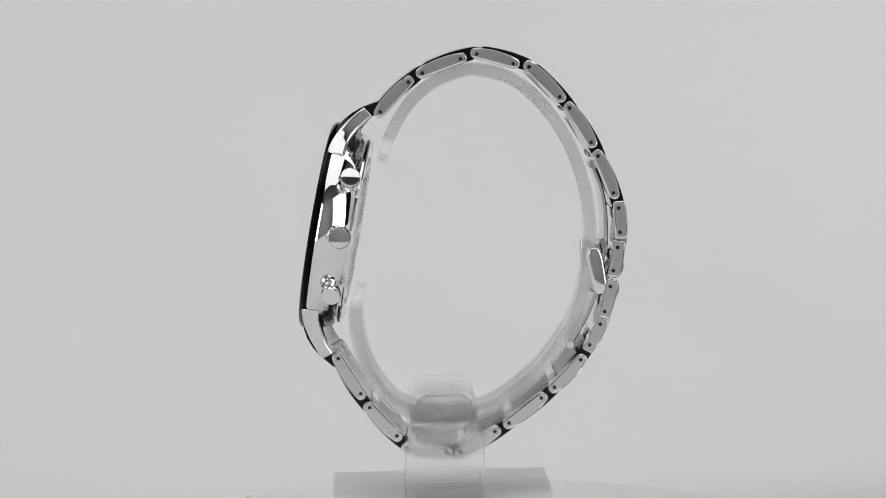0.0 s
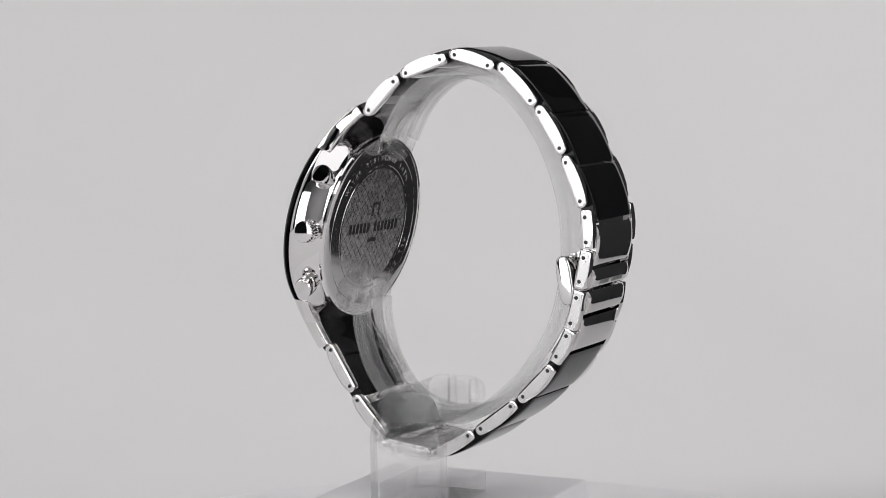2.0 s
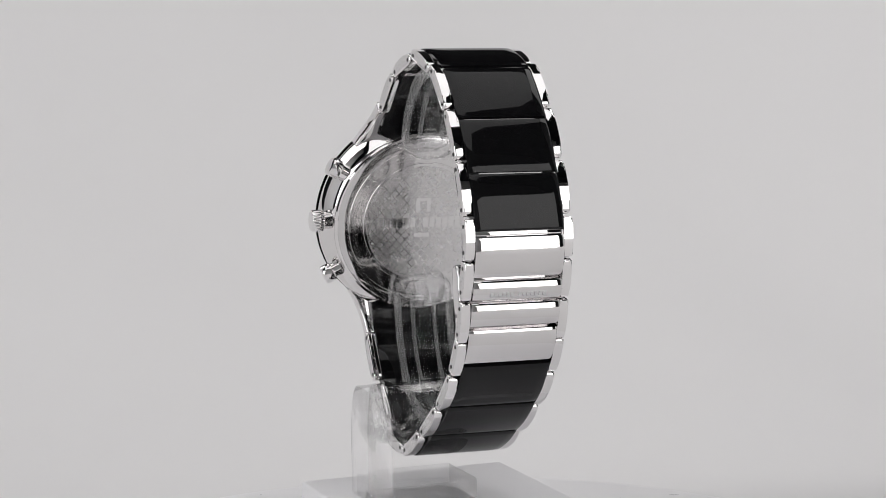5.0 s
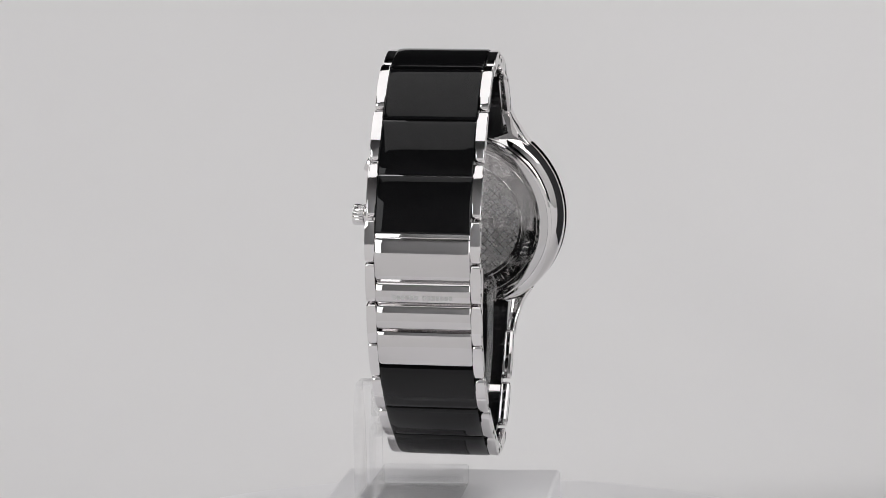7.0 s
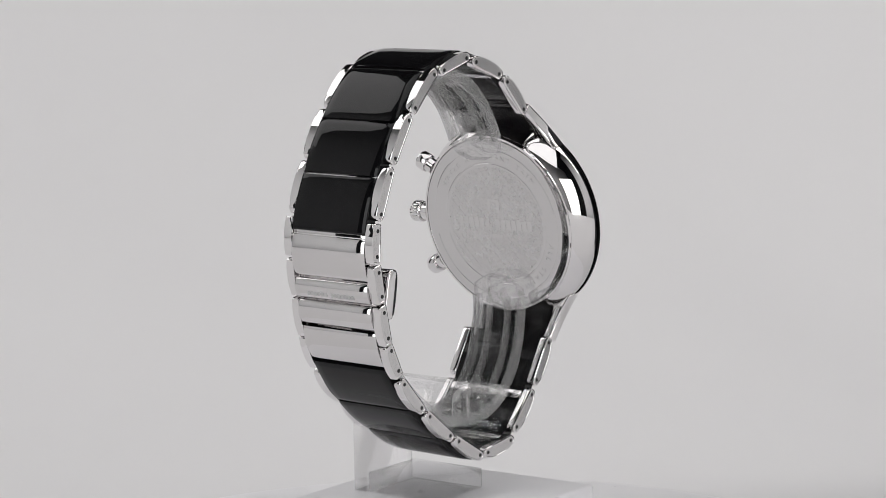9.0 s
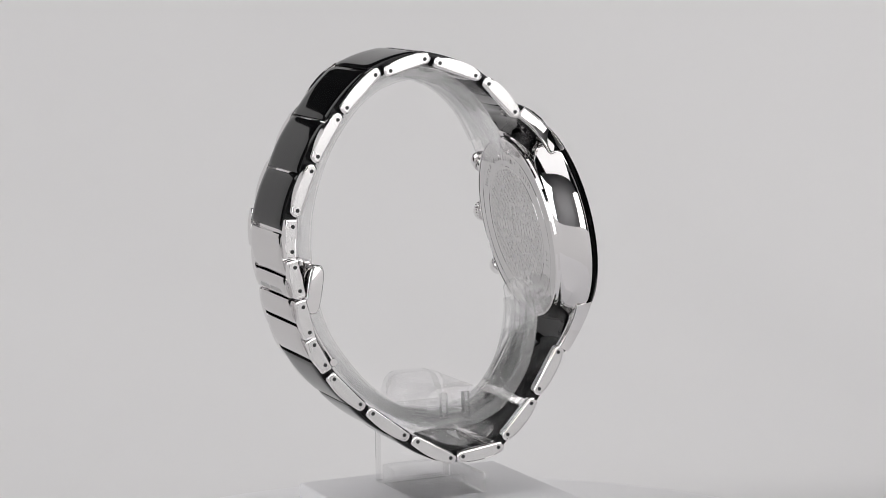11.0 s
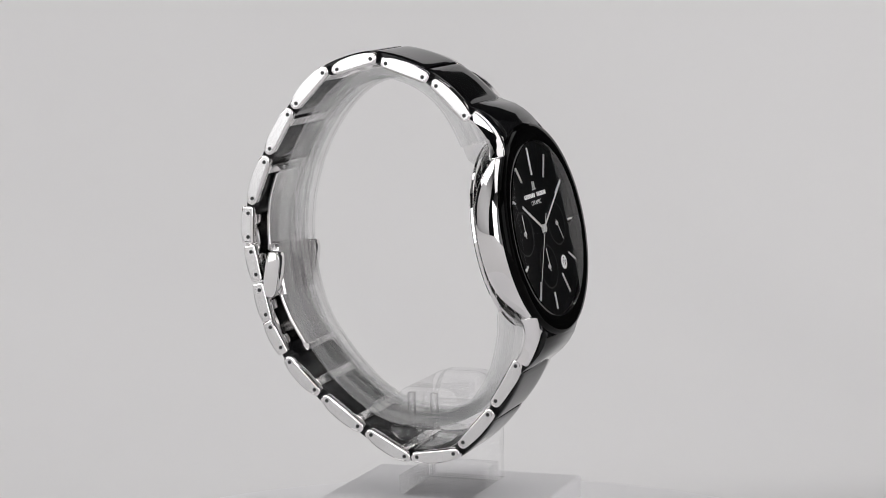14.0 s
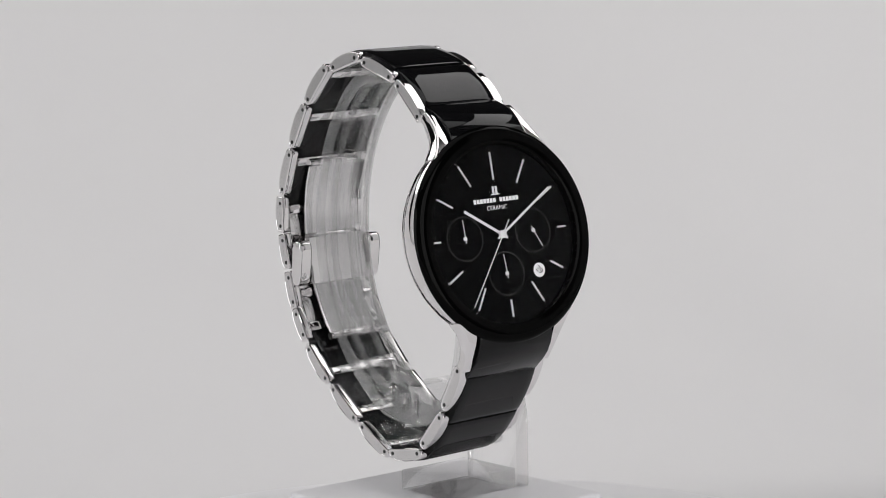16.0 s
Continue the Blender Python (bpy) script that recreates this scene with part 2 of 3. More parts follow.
def softbox(label, w, h, m, mat, hung=False):
    """A shallow black cloth box with a glowing white front, facing its own -z, on a stand or hung from the ceiling."""
    root = thing("softbox", label, "studio lamp", group="softboxes of the studio", m=m)
    bm = bmesh.new()
    put(bm, [(-w, -h, 0), (w, -h, 0), (w, h, 0), (-w, h, 0), (-w * .3, -h * .3, .25), (w * .3, -h * .3, .25), (w * .3, h * .3, .25), (-w * .3, h * .3, .25)],
        [(0, 1, 5, 4), (1, 2, 6, 5), (2, 3, 7, 6), (3, 0, 4, 7), (4, 5, 6, 7)])
    part("shell", bm, BLACK_CLOTH, root, smooth=False)
    bm = bmesh.new()
    put(bm, [(-w * .97, -h * .97, -0.002), (w * .97, -h * .97, -0.002), (w * .97, h * .97, -0.002), (-w * .97, h * .97, -0.002)], [(3, 2, 1, 0)])
    part("diffuser", bm, mat, root, "glowing white cloth front", smooth=False)
    # black pole behind the shell: down to the studio floor on a round foot, or up to the ceiling
    back = m @ Vector((0, 0, 0.27))
    bm = bmesh.new()
    if hung:
        revolve(bm, [(0, back.z - 0.03), (0.014, back.z - 0.03), (0.014, 2.47), (0.08, 2.48), (0.08, 2.499), (0, 2.499)], 24)
    else:
        revolve(bm, [(0, -0.80), (0.16, -0.80), (0.16, -0.785), (0.02, -0.77), (0.014, -0.75), (0.014, back.z + 0.02), (0, back.z + 0.02)], 24)
    part("pole", bm, BLACK_CLOTH, root, "black metal lamp pole", m.inverted() @ Matrix.Translation((back.x, back.y, 0)))
    return root


studio()
# unseen pair added to brighten the paper, weaker left, clear of most link reflections
softbox("square softbox added high beside the paper sweep to light it", 0.48, 0.48, look((-1.14, 0.60, 1.18), (0.06, 0.36, 0.0)), LAMP_TOP_LEFT)
softbox("square softbox added high beside the paper sweep to light it", 0.48, 0.48, look((1.03, 0.60, 1.18), (0.10, 0.36, 0.0)), LAMP_TOP_RIGHT)
softbox("broad overhead softbox above the set", 0.80, 0.72, look((0, -0.34, 1.45), (0, -0.20, 0.0)), LAMP_OVER, hung=True)
softbox("upright front softbox with white cloth front", 0.42, 0.55, look((-1.00, -1.10, 0.45), (0, 0, 0.1)), LAMP_LEFT)
softbox("upright front softbox with warm white cloth front", 0.42, 0.55, look((1.00, -1.10, 0.45), (0, 0, 0.1)), LAMP_RIGHT)


# ---- turntable and display block ----
def turn(t):
    return pose(0, 0, 0, 0, 0, TURN_START + TURN_RATE * t + TURN_BEND * ((t - 8) ** 2 - 64) / 64)


BLOCK_TOP = 0.0468
DISC_TOP = 0.0300


def make_turntable():
    bm = bmesh.new()
    revolve(bm, [(0, 0.001), (0.080, 0.001), (0.084, 0.004), (0.084, 0.012), (0.089, 0.014), (0.090, 0.016), (0.090, DISC_TOP - 0.0012),
                 (0.0888, DISC_TOP), (0, DISC_TOP)], 128)
    return thing("turntable", "round white motorised turntable with glossy top", "turntable", bm, WHITE_DISC)


def make_block():
    bm = bmesh.new()
    box(bm, -0.0222, 0.0222, -0.0222, 0.0222, DISC_TOP, BLOCK_TOP, 0.0007, 3)
    return thing("display_block", "square frosted white display block on the turntable", "display block", bm, WHITE_BLOCK)


turntable = make_turntable()
block = make_block()
BLOCK_POSE = pose(0.0005, 0.0, 0, 0, 0, -2.0)


# ---- acrylic watch stand ----
STAND_POSE = pose(0, 0, 0, 0, 0, -2.0)


def prof(points):
    """Heights are counted from the camera's level."""
    return [(y * MM, z * MM + LIFT) for y, z in points]


def make_stand():
    root = thing("watch_stand", "clear acrylic watch stand with open cuff on a square foot", "watch stand")
    zb = BLOCK_TOP
    bm = bmesh.new()
    box(bm, -0.0045, 0.0130, -0.0076, 0.0077, zb, zb + 0.0042, 0.0005)
    part("foot", bm, ACRYLIC, root)
    # upright plate beside the bracelet, with rounded shoulders
    bm = bmesh.new()
    pts = [(-7.6, 0), (7.7, 0), (7.7, 13.0), (7.2, 15.5)] + [(5.6 - 2.5 + 2.5 * math.cos(a), 20.0 + 2.5 * math.sin(a)) for a in np.linspace(0.1, 1.57, 6)] \
        + [(-5.5 + 2.5 - 2.5 * math.sin(a), 20.0 + 2.5 * math.cos(a)) for a in np.linspace(0, 1.5, 6)] + [(-7.1, 15.5), (-7.6, 13.0)]
    prism(bm, [(y * MM, z * MM + zb) for y, z in pts], 0.0131, 0.0166, 0.0004)
    part("post", bm, ACRYLIC, root)
    # tongue under the cuff, curved below
    bm = bmesh.new()
    low = [(-7.0 + 14.0 * i / 16, -89.4 - 2.4 * math.sin(math.pi * i / 16) ** 0.7) for i in range(17)]
    prism(bm, prof([(-7.0, -88.2), *low, (7.0, -88.2)]), -0.0100, 0.0131, 0.0005)
    part("tongue", bm, ACRYLIC_CUFF, root)
    # clamp over the cuff, with two small ribs on its end
    bm = bmesh.new()
    prism(bm, prof([(-6.3, -86.6), (6.5, -86.6), (6.5, -82.6), (5.6, -81.3), (4.0, -80.6), (-3.8, -80.6), (-5.4, -81.3), (-6.3, -82.6)]), -0.0075, 0.0131, 0.0004)
    part("clamp", bm, ACRYLIC_CUFF, root)
    for y in (-0.0023, 0.0024):
        bm = bmesh.new()
        box(bm, -0.0090, -0.0075, y, y + 0.0014, LIFT - 0.0866, LIFT - 0.0815, 0.0002)
        part("rib", bm, ACRYLIC, root)
    return root


def make_cuff(root):
    # open ring that holds the bracelet, ends just behind the case back
    pts = [(-10.9, -37.0), (-9.4, -32.4), (-5.9, -26.2), (-1.2, -21.8), (4.3, -19.4), (8.4, -19.0), (14.9, -20.9), (20.6, -25.6), (25.8, -33.3),
           (29.0, -42.3), (30.0, -50.5), (29.5, -58.4), (27.5, -66.3), (24.2, -72.5), (18.2, -79.7), (10.0, -85.7), (3.0, -87.3), (-2.6, -87.3),
           (-9.2, -84.6), (-14.1, -78.2), (-16.2, -71.4), (-16.6, -65.7), (-15.4, -61.2)]
    bm = bmesh.new()
    ribbon(bm, smooth_path(prof(pts), 110), 0.0058, 0.0019, 0.0003, cap=0.0034, x=-0.0020)
    cuff = part("cuff", bm, ACRYLIC_CUFF, root, "clear open plastic cuff", pose(0, 0, 0, 0, 0, -3.0))
    line = smooth_path(prof(pts), 110)
    for x, w, t in ((-0.0075, 0.00042, 0.0024), (0.0035, 0.00042, 0.0024), (-0.0042, 0.00012, 0.0022), (0.0004, 0.00012, 0.0022)):
        bm = bmesh.new()
        ribbon(bm, line[3:-3], w, t, 0.0001, x=x)
        part("rim", bm, ACRYLIC_EDGE, cuff, "frosted raised rim")
    return cuff


stand = make_stand()
make_cuff(stand)

# ---- the watch ----
BASE = -95.0     # the watch's own base, from the camera's level
WATCH_POSE = pose(-0.00230, 0.0, LIFT - 0.055, 0, 0, -2.68) @ pose(0, 0, 0, 0, -1.30, 0) @ pose(0, 0, (BASE + 55) * MM)
watch = thing("wristwatch", "polished steel and black ceramic chronograph wristwatch on a clear stand", "wristwatch")

# pins of each link, from the twelve o'clock end round the wrist: (y, z, y, z), kind
LINKS = [((-10.8, -26.6), (-5.3, -21.0), "c"), ((-2.5, -19.3), (4.9, -16.7), "c"), ((8.1, -15.8), (15.1, -17.8), "c"),
         ((18.2, -18.5), (24.0, -24.4), "c"), ((25.9, -26.6), (30.0, -33.3), "c"), ((31.3, -36.0), (34.2, -43.2), "c"),
         ((35.2, -46.2), (35.4, -50.9), "s"), ((34.9, -53.9), (34.0, -58.4), "s"), ((33.4, -61.5), (32.2, -66.4), "s"),
         ((31.3, -68.9), (29.2, -72.9), "s"), ((27.4, -75.8), (22.2, -81.1), "c"), ((19.6, -83.2), (13.2, -88.0), "c"),
         ((10.4, -89.6), (3.5, -93.5), "c"), ((0.8, -93.5), (-6.8, -92.4), "c"), ((-8.9, -90.0), (-14.1, -84.3), "c"),
         ((-15.8, -81.5), (-20.0, -74.5), "c")]
HALF_BAND, HALF_CERAMIC = 10.6, 8.75


def plate_outline(length, reach=1.30, r=1.10, square=False):
    """The side plate seen from the side: flat towards the wrist, slightly bowed outwards, ends round. Along y, outwards z."""
    l = length / 2 + reach
    if square:
        c, z0, z1 = 0.45, -1.10, 1.25
        corner = [(l - c + c * math.cos(a), z0 + c + c * math.sin(a)) for a in np.linspace(-math.pi / 2, 0, 4)] \
            + [(l - c + c * math.cos(a), z1 - c + c * math.sin(a)) for a in np.linspace(0, math.pi / 2, 4)]
        bow = [(u * (l - c) * 0.8, z1 + 0.22 * (1 - u * u)) for u in (0.8, 0.4, 0.0, -0.4, -0.8)]
        return [(y * MM, z * MM) for y, z in corner + bow + [(-y, z) for y, z in corner][::-1]]
    right = [(l - r + r * math.cos(a), r * math.sin(a)) for a in np.linspace(-math.pi / 2, math.pi * 0.40, 9)]
    left = [(-y, z) for y, z in right][::-1]
    bow = [(u * (l - r) * 0.85, r + 0.10 + 0.32 * (1 - u * u)) for u in (0.85, 0.5, 0.0, -0.5, -0.85)]
    return [(y * MM, (z - 0.02) * MM) for y, z in right + bow + left]


def band_curve():
    """The bracelet's middle line through all pins, densely, with the place of each joint along it."""
    pts, marks = [], []
    for k, (a, b, _) in enumerate(LINKS):
        pts += [a, b]
    path = smooth_path(pts, 1200)
    s = np.concatenate([[0], np.cumsum(np.hypot(*np.diff(path, axis=0).T))])
    def place(q):
        return s[np.argmin(np.hypot(path[:, 0] - q[0], path[:, 1] - q[1]))]
    joints = [-1.35]
    for (a, b, _), (c, d, _) in zip(LINKS, LINKS[1:]):
        joints.append(place(((b[0] + c[0]) / 2, (b[1] + c[1]) / 2)))
    joints.append(s[-1] + 1.35)
    def at(u):
        if u < 0:
            return path[0] + (path[0] - path[8]) / s[8] * -u
        if u > s[-1]:
            return path[-1] + (path[-1] - path[-9]) / (s[-1] - s[-9]) * (u - s[-1])
        return np.array([np.interp(u, s, path[:, 0]), np.interp(u, s, path[:, 1])])
    return joints, at


def frame_of(p, q):
    """y along the band from p to q, z outwards from the wrist."""
    ang = math.atan2(q[1] - p[1], q[0] - p[0])
    return Matrix.Translation((0, (p[0] + q[0]) / 2 * MM, ((p[1] + q[1]) / 2 - BASE) * MM)) @ Matrix.Rotation(ang, 4, "X")


# the middle pieces sit nearer to the clasp than the side plates
SHIFTS = {4: 2.9, 5: 2.9, 6: 2.9, 7: 3.4, 8: 0.0, 9: -2.9, 10: -2.8}


def joint_shift(k):
    return SHIFTS.get(k, 2.3 if k < 8 else -2.5)


def make_links():
    joints, at = band_curve()
    plates = {}
    for k, (p, q, kind) in enumerate(LINKS):
        s0 = joint_shift(k)
        s1 = joint_shift(k + 1)
        a, b = at(joints[k] + s0), at(joints[k + 1] + s1)
        m = frame_of(a, b)
        span = math.hypot(b[0] - a[0], b[1] - a[1]) / 2 - (0.26 if kind == "s" else 0.10)
        steel = kind == "s"
        bulge = 0.62 if steel else 0.46
        bm = bmesh.new()
        steps = 20
        top = []
        for i in range(steps + 1):
            u = -1 + 2 * i / steps
            top.append((u * span * MM, ((0.85 if steel else 1.10) + bulge + bulge * (1 - u * u) - 0.14 * abs(u) ** 24) * MM))
        out = [(-span * MM, -0.1 * MM)] + top + [(span * MM, -0.1 * MM), (span * 0.72 * MM, -0.75 * MM), (-span * 0.72 * MM, -0.75 * MM)]
        domed(bm, out, HALF_CERAMIC * MM, 0.00022)
        link = part("bracelet_link", bm, STEEL_LINK if steel else CERAMIC, watch,
                    "polished steel bracelet link" if steel else "glossy black ceramic bracelet link with steel sides", m)
        if k == 7:
            bm = bmesh.new()
            letter_bars(bm, -5.6, 5.6, 0.12 * span, 0.12 * span + 0.85, 1.6, 2.09, (7, 6))
            tagged(part("name_bar", bm, STEEL_ENGRAVED, link, smooth=False), kind="stuff")
        length = math.hypot(q[0] - p[0], q[1] - p[1])
        local = m.inverted() @ frame_of(p, q)
        key = (round(length, 1), steel)
        if key not in plates:
            made = []
            for side in (-1, 1):
                bm = bmesh.new()
                prism(bm, plate_outline(length, 1.38 if steel else 1.30, square=steel), side * (HALF_CERAMIC + 0.06) * MM, side * HALF_BAND * MM, 0.00030, 3)
                # raised rim round a slightly sunk flat face
                bm.normal_update()
                bmesh.ops.recalc_face_normals(bm, faces=bm.faces)
                face = max((f for f in bm.faces if f.normal.x * side > 0.9), key=lambda f: f.calc_area())
                bmesh.ops.inset_individual(bm, faces=[face], thickness=0.00010, depth=0.0)
                bmesh.ops.inset_individual(bm, faces=[face], thickness=0.00007, depth=-0.00005)
                face.material_index = 1
                made.append(mesh_of("side_plate", bm, STEEL, sharp=26))
                made[-1].materials.append(STEEL_SIDE)
                # proud pin head, coloured dark to read as a shaded hole
                bm = bmesh.new()
                revolve(bm, [(0.38 * MM, -0.1 * MM), (0.38 * MM, 0.05 * MM), (0.30 * MM, 0.07 * MM), (0.24 * MM, 0.03 * MM), (0, 0.03 * MM)], 16,
                        Matrix.Rotation(side * math.pi / 2, 4, "Y"))
                made.append(mesh_of("pin", bm, PIN_HOLE_SHADE, sharp=20))
            plates[key] = made
        for i, side in enumerate((-1, 1)):
            part("side_plate", plates[key][i * 2], None, link, "polished steel", local)
            for e in (-1, 1):
                part("pin", plates[key][i * 2 + 1], None, link, "", local @ Matrix.Translation((side * (HALF_BAND - 0.06) * MM, e * length / 2 * MM, -0.1 * MM)))
        # steel bar in the joint to the next middle piece
        if k < len(LINKS) - 1:
            bm = bmesh.new()
            box(bm, -HALF_CERAMIC * MM, HALF_CERAMIC * MM, -0.95 * MM, 0.95 * MM, -1.15 * MM, (-0.1 if steel else 0.85) * MM, 0.0002)
            c = at(joints[k + 1] + s1)
            d = at(joints[k + 1] + s1 + 0.4)
            part("crossbar", bm, STEEL, link, "steel joint bar", m.inverted() @ frame_of(c - (d - c) / 2, c + (d - c) / 2))


make_links()

TILT = 10.7
CASE = Matrix.Translation((-0.5 * MM, -23.9 * MM, (-49.0 - BASE) * MM)) @ Matrix.Rotation(radians(-2.6), 4, "Z") @ Matrix(((1, 0, 0, 0), (0, math.sin(radians(TILT)), -math.cos(radians(TILT)), 0),
                                                                      (0, math.cos(radians(TILT)), math.sin(radians(TILT)), 0), (0, 0, 0, 1))) @ Matrix.Scale(1.02, 4)


def scaled(pts):
    return [(a * MM, b * MM) for a, b in pts]


def make_case():
    bm = bmesh.new()
    revolve(bm, scaled([(16.9, -1.3), (19.5, -1.3), (19.95, -1.5), (20.12, -2.0), (20.1, -2.7), (19.98, -3.5), (19.78, -4.3), (19.5, -5.1),
                        (19.15, -5.9), (18.75, -6.6), (18.4, -7.1), (18.1, -7.35), (18.1, -7.8), (17.9, -8.05), (17.5, -8.1), (17.5, -6.0), (16.9, -5.0), (16.9, -1.3)]), 160)
    case = part("case", bm, STEEL, watch, "polished steel case with rounded flanks", CASE)
    bm = bmesh.new()
    revolve(bm, scaled([(16.75, -1.6), (16.75, -0.1), (16.9, 0.0), (19.3, -0.05), (19.9, -0.35), (20.25, -0.9), (20.2, -1.25), (19.8, -1.45), (16.75, -1.6)]), 160)
    part("bezel", bm, BEZEL, case, "glossy black bezel ring")
    bm = bmesh.new()
    revolve(bm, scaled([(0, -1.0), (16.7, -1.0), (16.7, 0.0), (16.4, 0.08), (0, 0.10)]), 128)
    glass = part("crystal", bm, CRYSTAL, case, "clear flat watch glass")
    glass.visible_shadow = False
    # flowing lugs: a thin end beside the bracelet that widens into the ring
    for sx in (-1, 1):
        for sy in (-1, 1):
            bm = bmesh.new()
            secs = []
            for u in np.linspace(0, 1, 9):
                # path in the plane of the side: from the bracelet's end to the ring
                v = 23.6 + (15.0 - 23.6) * u
                w = -6.9 + 4.6 * (1 - (1 - u) ** 1.9)
                xo = 10.3 + (13.6 - 10.3) * u ** 2.0
                xi = 8.55 + (9.4 - 8.55) * u
                th = 1.0 + 0.70 * u
                secs.append([(sx * xi, sy * (v + 0.75 * (1 - u)), w + th), (sx * (xo - 0.3), sy * (v + 0.75 * (1 - u)), w + th), (sx * xo, sy * (v + 0.5 * (1 - u)), w + th - 0.35),
                             (sx * xo, sy * (v - 0.5 * (1 - u)), w - th + 0.3), (sx * (xo - 0.3), sy * (v - 0.7 * (1 - u)), w - th), (sx * xi, sy * (v - 0.7 * (1 - u)), w - th)])
            rings = [[bm.verts.new(Vector(p) * MM) for p in s] for s in secs]
            for a, b in zip(rings, rings[1:]):
                for i in range(6):
                    j = (i + 1) % 6
                    bm.faces.new((a[i], a[j], b[j], b[i]))
            bm.faces.new(rings[0])
            bm.faces.new(rings[-1][::-1])
            bm.normal_update()
            bmesh.ops.recalc_face_normals(bm, faces=bm.faces)
            keen = [e for e in bm.edges if len(e.link_faces) == 2 and e.calc_face_angle() > 0.6]
            bmesh.ops.bevel(bm, geom=keen, offset=0.00022, segments=3, affect="EDGES", profile=0.5)
            part("lug", bm, STEEL, case, "polished steel lug", sharp=50)
    # black end pieces between the lugs
    for sy in (-1, 1):
        bm = bmesh.new()
        out = [(17.2, -1.45), (19.4, -1.35), (21.2, -2.3), (22.8, -3.7), (24.2, -5.4), (25.6, -7.9), (26.3, -9.6), (25.2, -10.2), (23.4, -8.3), (21.6, -6.6), (19.6, -5.2), (17.2, -4.6)]
        prism(bm, [(sy * y * MM, z * MM) for y, z in out], -8.5 * MM, 8.5 * MM, 0.0002)
        part("end_link", bm, CERAMIC, case, "glossy black ceramic end piece", sharp=40)
    # crown with fluted rim, and two round pushers
    def knob(name, v, r, reach, flutes, w=-6.0):
        a = math.asin(v / 19.6)
        base = math.cos(a) * 18.4
        m = Matrix.Translation((base * MM, math.sin(a) * 18.4 * MM + (v - math.sin(a) * 18.4) * MM, w * MM)) @ Matrix.Rotation(a * 0.9, 4, "Z") @ Matrix.Rotation(math.pi / 2, 4, "Y")
        b = bmesh.new()
        n = 96 if flutes else 48
        revolve(b, scaled([(0, 0), (r * 0.8, 0), (r * 0.8, reach * 0.40), (r * 0.97, reach * 0.42), (r, reach * 0.46), (r, reach * 0.92), (r * 0.9, reach), (r * 0.6, reach * 1.015), (0, reach * 1.02)]), n)
        if flutes:
            for vert in b.verts:
                rr = math.hypot(vert.co.x, vert.co.y)
                if rr > r * 0.94 * MM:
                    k = 1 + 0.022 * (1 if int(round(math.atan2(vert.co.y, vert.co.x) / (2 * math.pi) * n)) % 4 < 2 else -1)
                    vert.co.x *= k
                    vert.co.y *= k
        part(name, b, STEEL, case, "fluted steel crown" if flutes else "round steel push button", m)
    knob("crown", 0.3, 2.1, 4.1, True)
    knob("pusher", 9.9, 1.9, 3.7, False)
    knob("pusher", -9.5, 1.9, 3.7, False)
    return case


case = make_case()


def make_case_back(case):
    bm = bmesh.new()
    revolve(bm, scaled([(0, -8.10), (12.2, -8.10), (12.25, -8.05), (12.45, -8.05), (12.5, -8.10), (15.2, -8.10), (15.25, -8.05), (15.4, -8.05), (15.45, -8.10), (17.1, -8.10), (17.45, -8.0),
                        (17.45, -7.0), (0, -7.0)]), 128)
    back = part("case_back", bm, STEEL_BACK, case, "steel case back with diamond engraving")
    # satin field with crossed engraved lines
    bm = bmesh.new()
    revolve(bm, scaled([(11.7, -8.09), (11.7, -8.115), (0, -8.115)]), 96)
    part("satin_field", bm, STEEL_FIELD, back, "satin steel field")
    bm = bmesh.new()
    for sign in (-1, 1):
        for k in range(-9, 10):
            off = k * 1.28 + 0.2
            if abs(off) > 11.2:
                continue
            reach = math.sqrt(11.5 ** 2 - off * off)
            box(bm, -reach * MM, reach * MM, (off - 0.06) * MM, (off + 0.06) * MM, -8.130 * MM, -8.11 * MM, 0, 1, Matrix.Rotation(radians(sign * 48), 4, "Z"))
    tagged(part("engraving", bm, STEEL_BACK, back, "fine crossed engraving", smooth=False), kind="stuff")
    # engraved bar in place of the maker's name, with an emblem above and a short bar below
    bm = bmesh.new()
    letter_bars(bm, -9.3, 9.3, -1.0, 1.0, -8.15, -8.10, (7, 6))
    tagged(part("name_bar", bm, STEEL_BACK, back, smooth=False), kind="stuff")
    bm = bmesh.new()
    for x0, x1, y0, y1 in ((-1.5, -0.7, 2.2, 4.4), (0.7, 1.5, 2.2, 4.4), (-1.5, 1.5, 4.4, 5.0)):
        box(bm, x0 * MM, x1 * MM, y0 * MM, y1 * MM, -8.15 * MM, -8.10 * MM)
    part("emblem", bm, STEEL_BACK, back, smooth=False)
    bm = bmesh.new()
    box(bm, -1.6 * MM, 1.6 * MM, -3.0 * MM, -2.2 * MM, -8.15 * MM, -8.10 * MM)
    part("short_bar", bm, STEEL_BACK, back, smooth=False)
    # ring of letters
    def arc(text, start, size=1.5, radius=13.8):
        made = bmesh.new()
        for k, ch in enumerate(text):
            if ch == " ":
                continue
            a = radians(start - k * 5.5)
            m = pose(0, 0, -8.12 * MM) @ Matrix.Rotation(math.pi, 4, "Y") @ Matrix.Rotation(a, 4, "Z") @ Matrix.Translation((0, radius * MM, 0))
            piece = lettering(ch, size * MM, m, 0.00002)
            tmp = bpy.data.meshes.new("tmp")
            piece.to_mesh(tmp)
            piece.free()
            made.from_mesh(tmp)
            bpy.data.meshes.remove(tmp)
        part("lettering", made, STEEL_FIELD, back, smooth=False)
    arc("ALL STAINLESS STEEL", -106)
    arc("WATER RESISTANT 5ATM", 57)
    return back


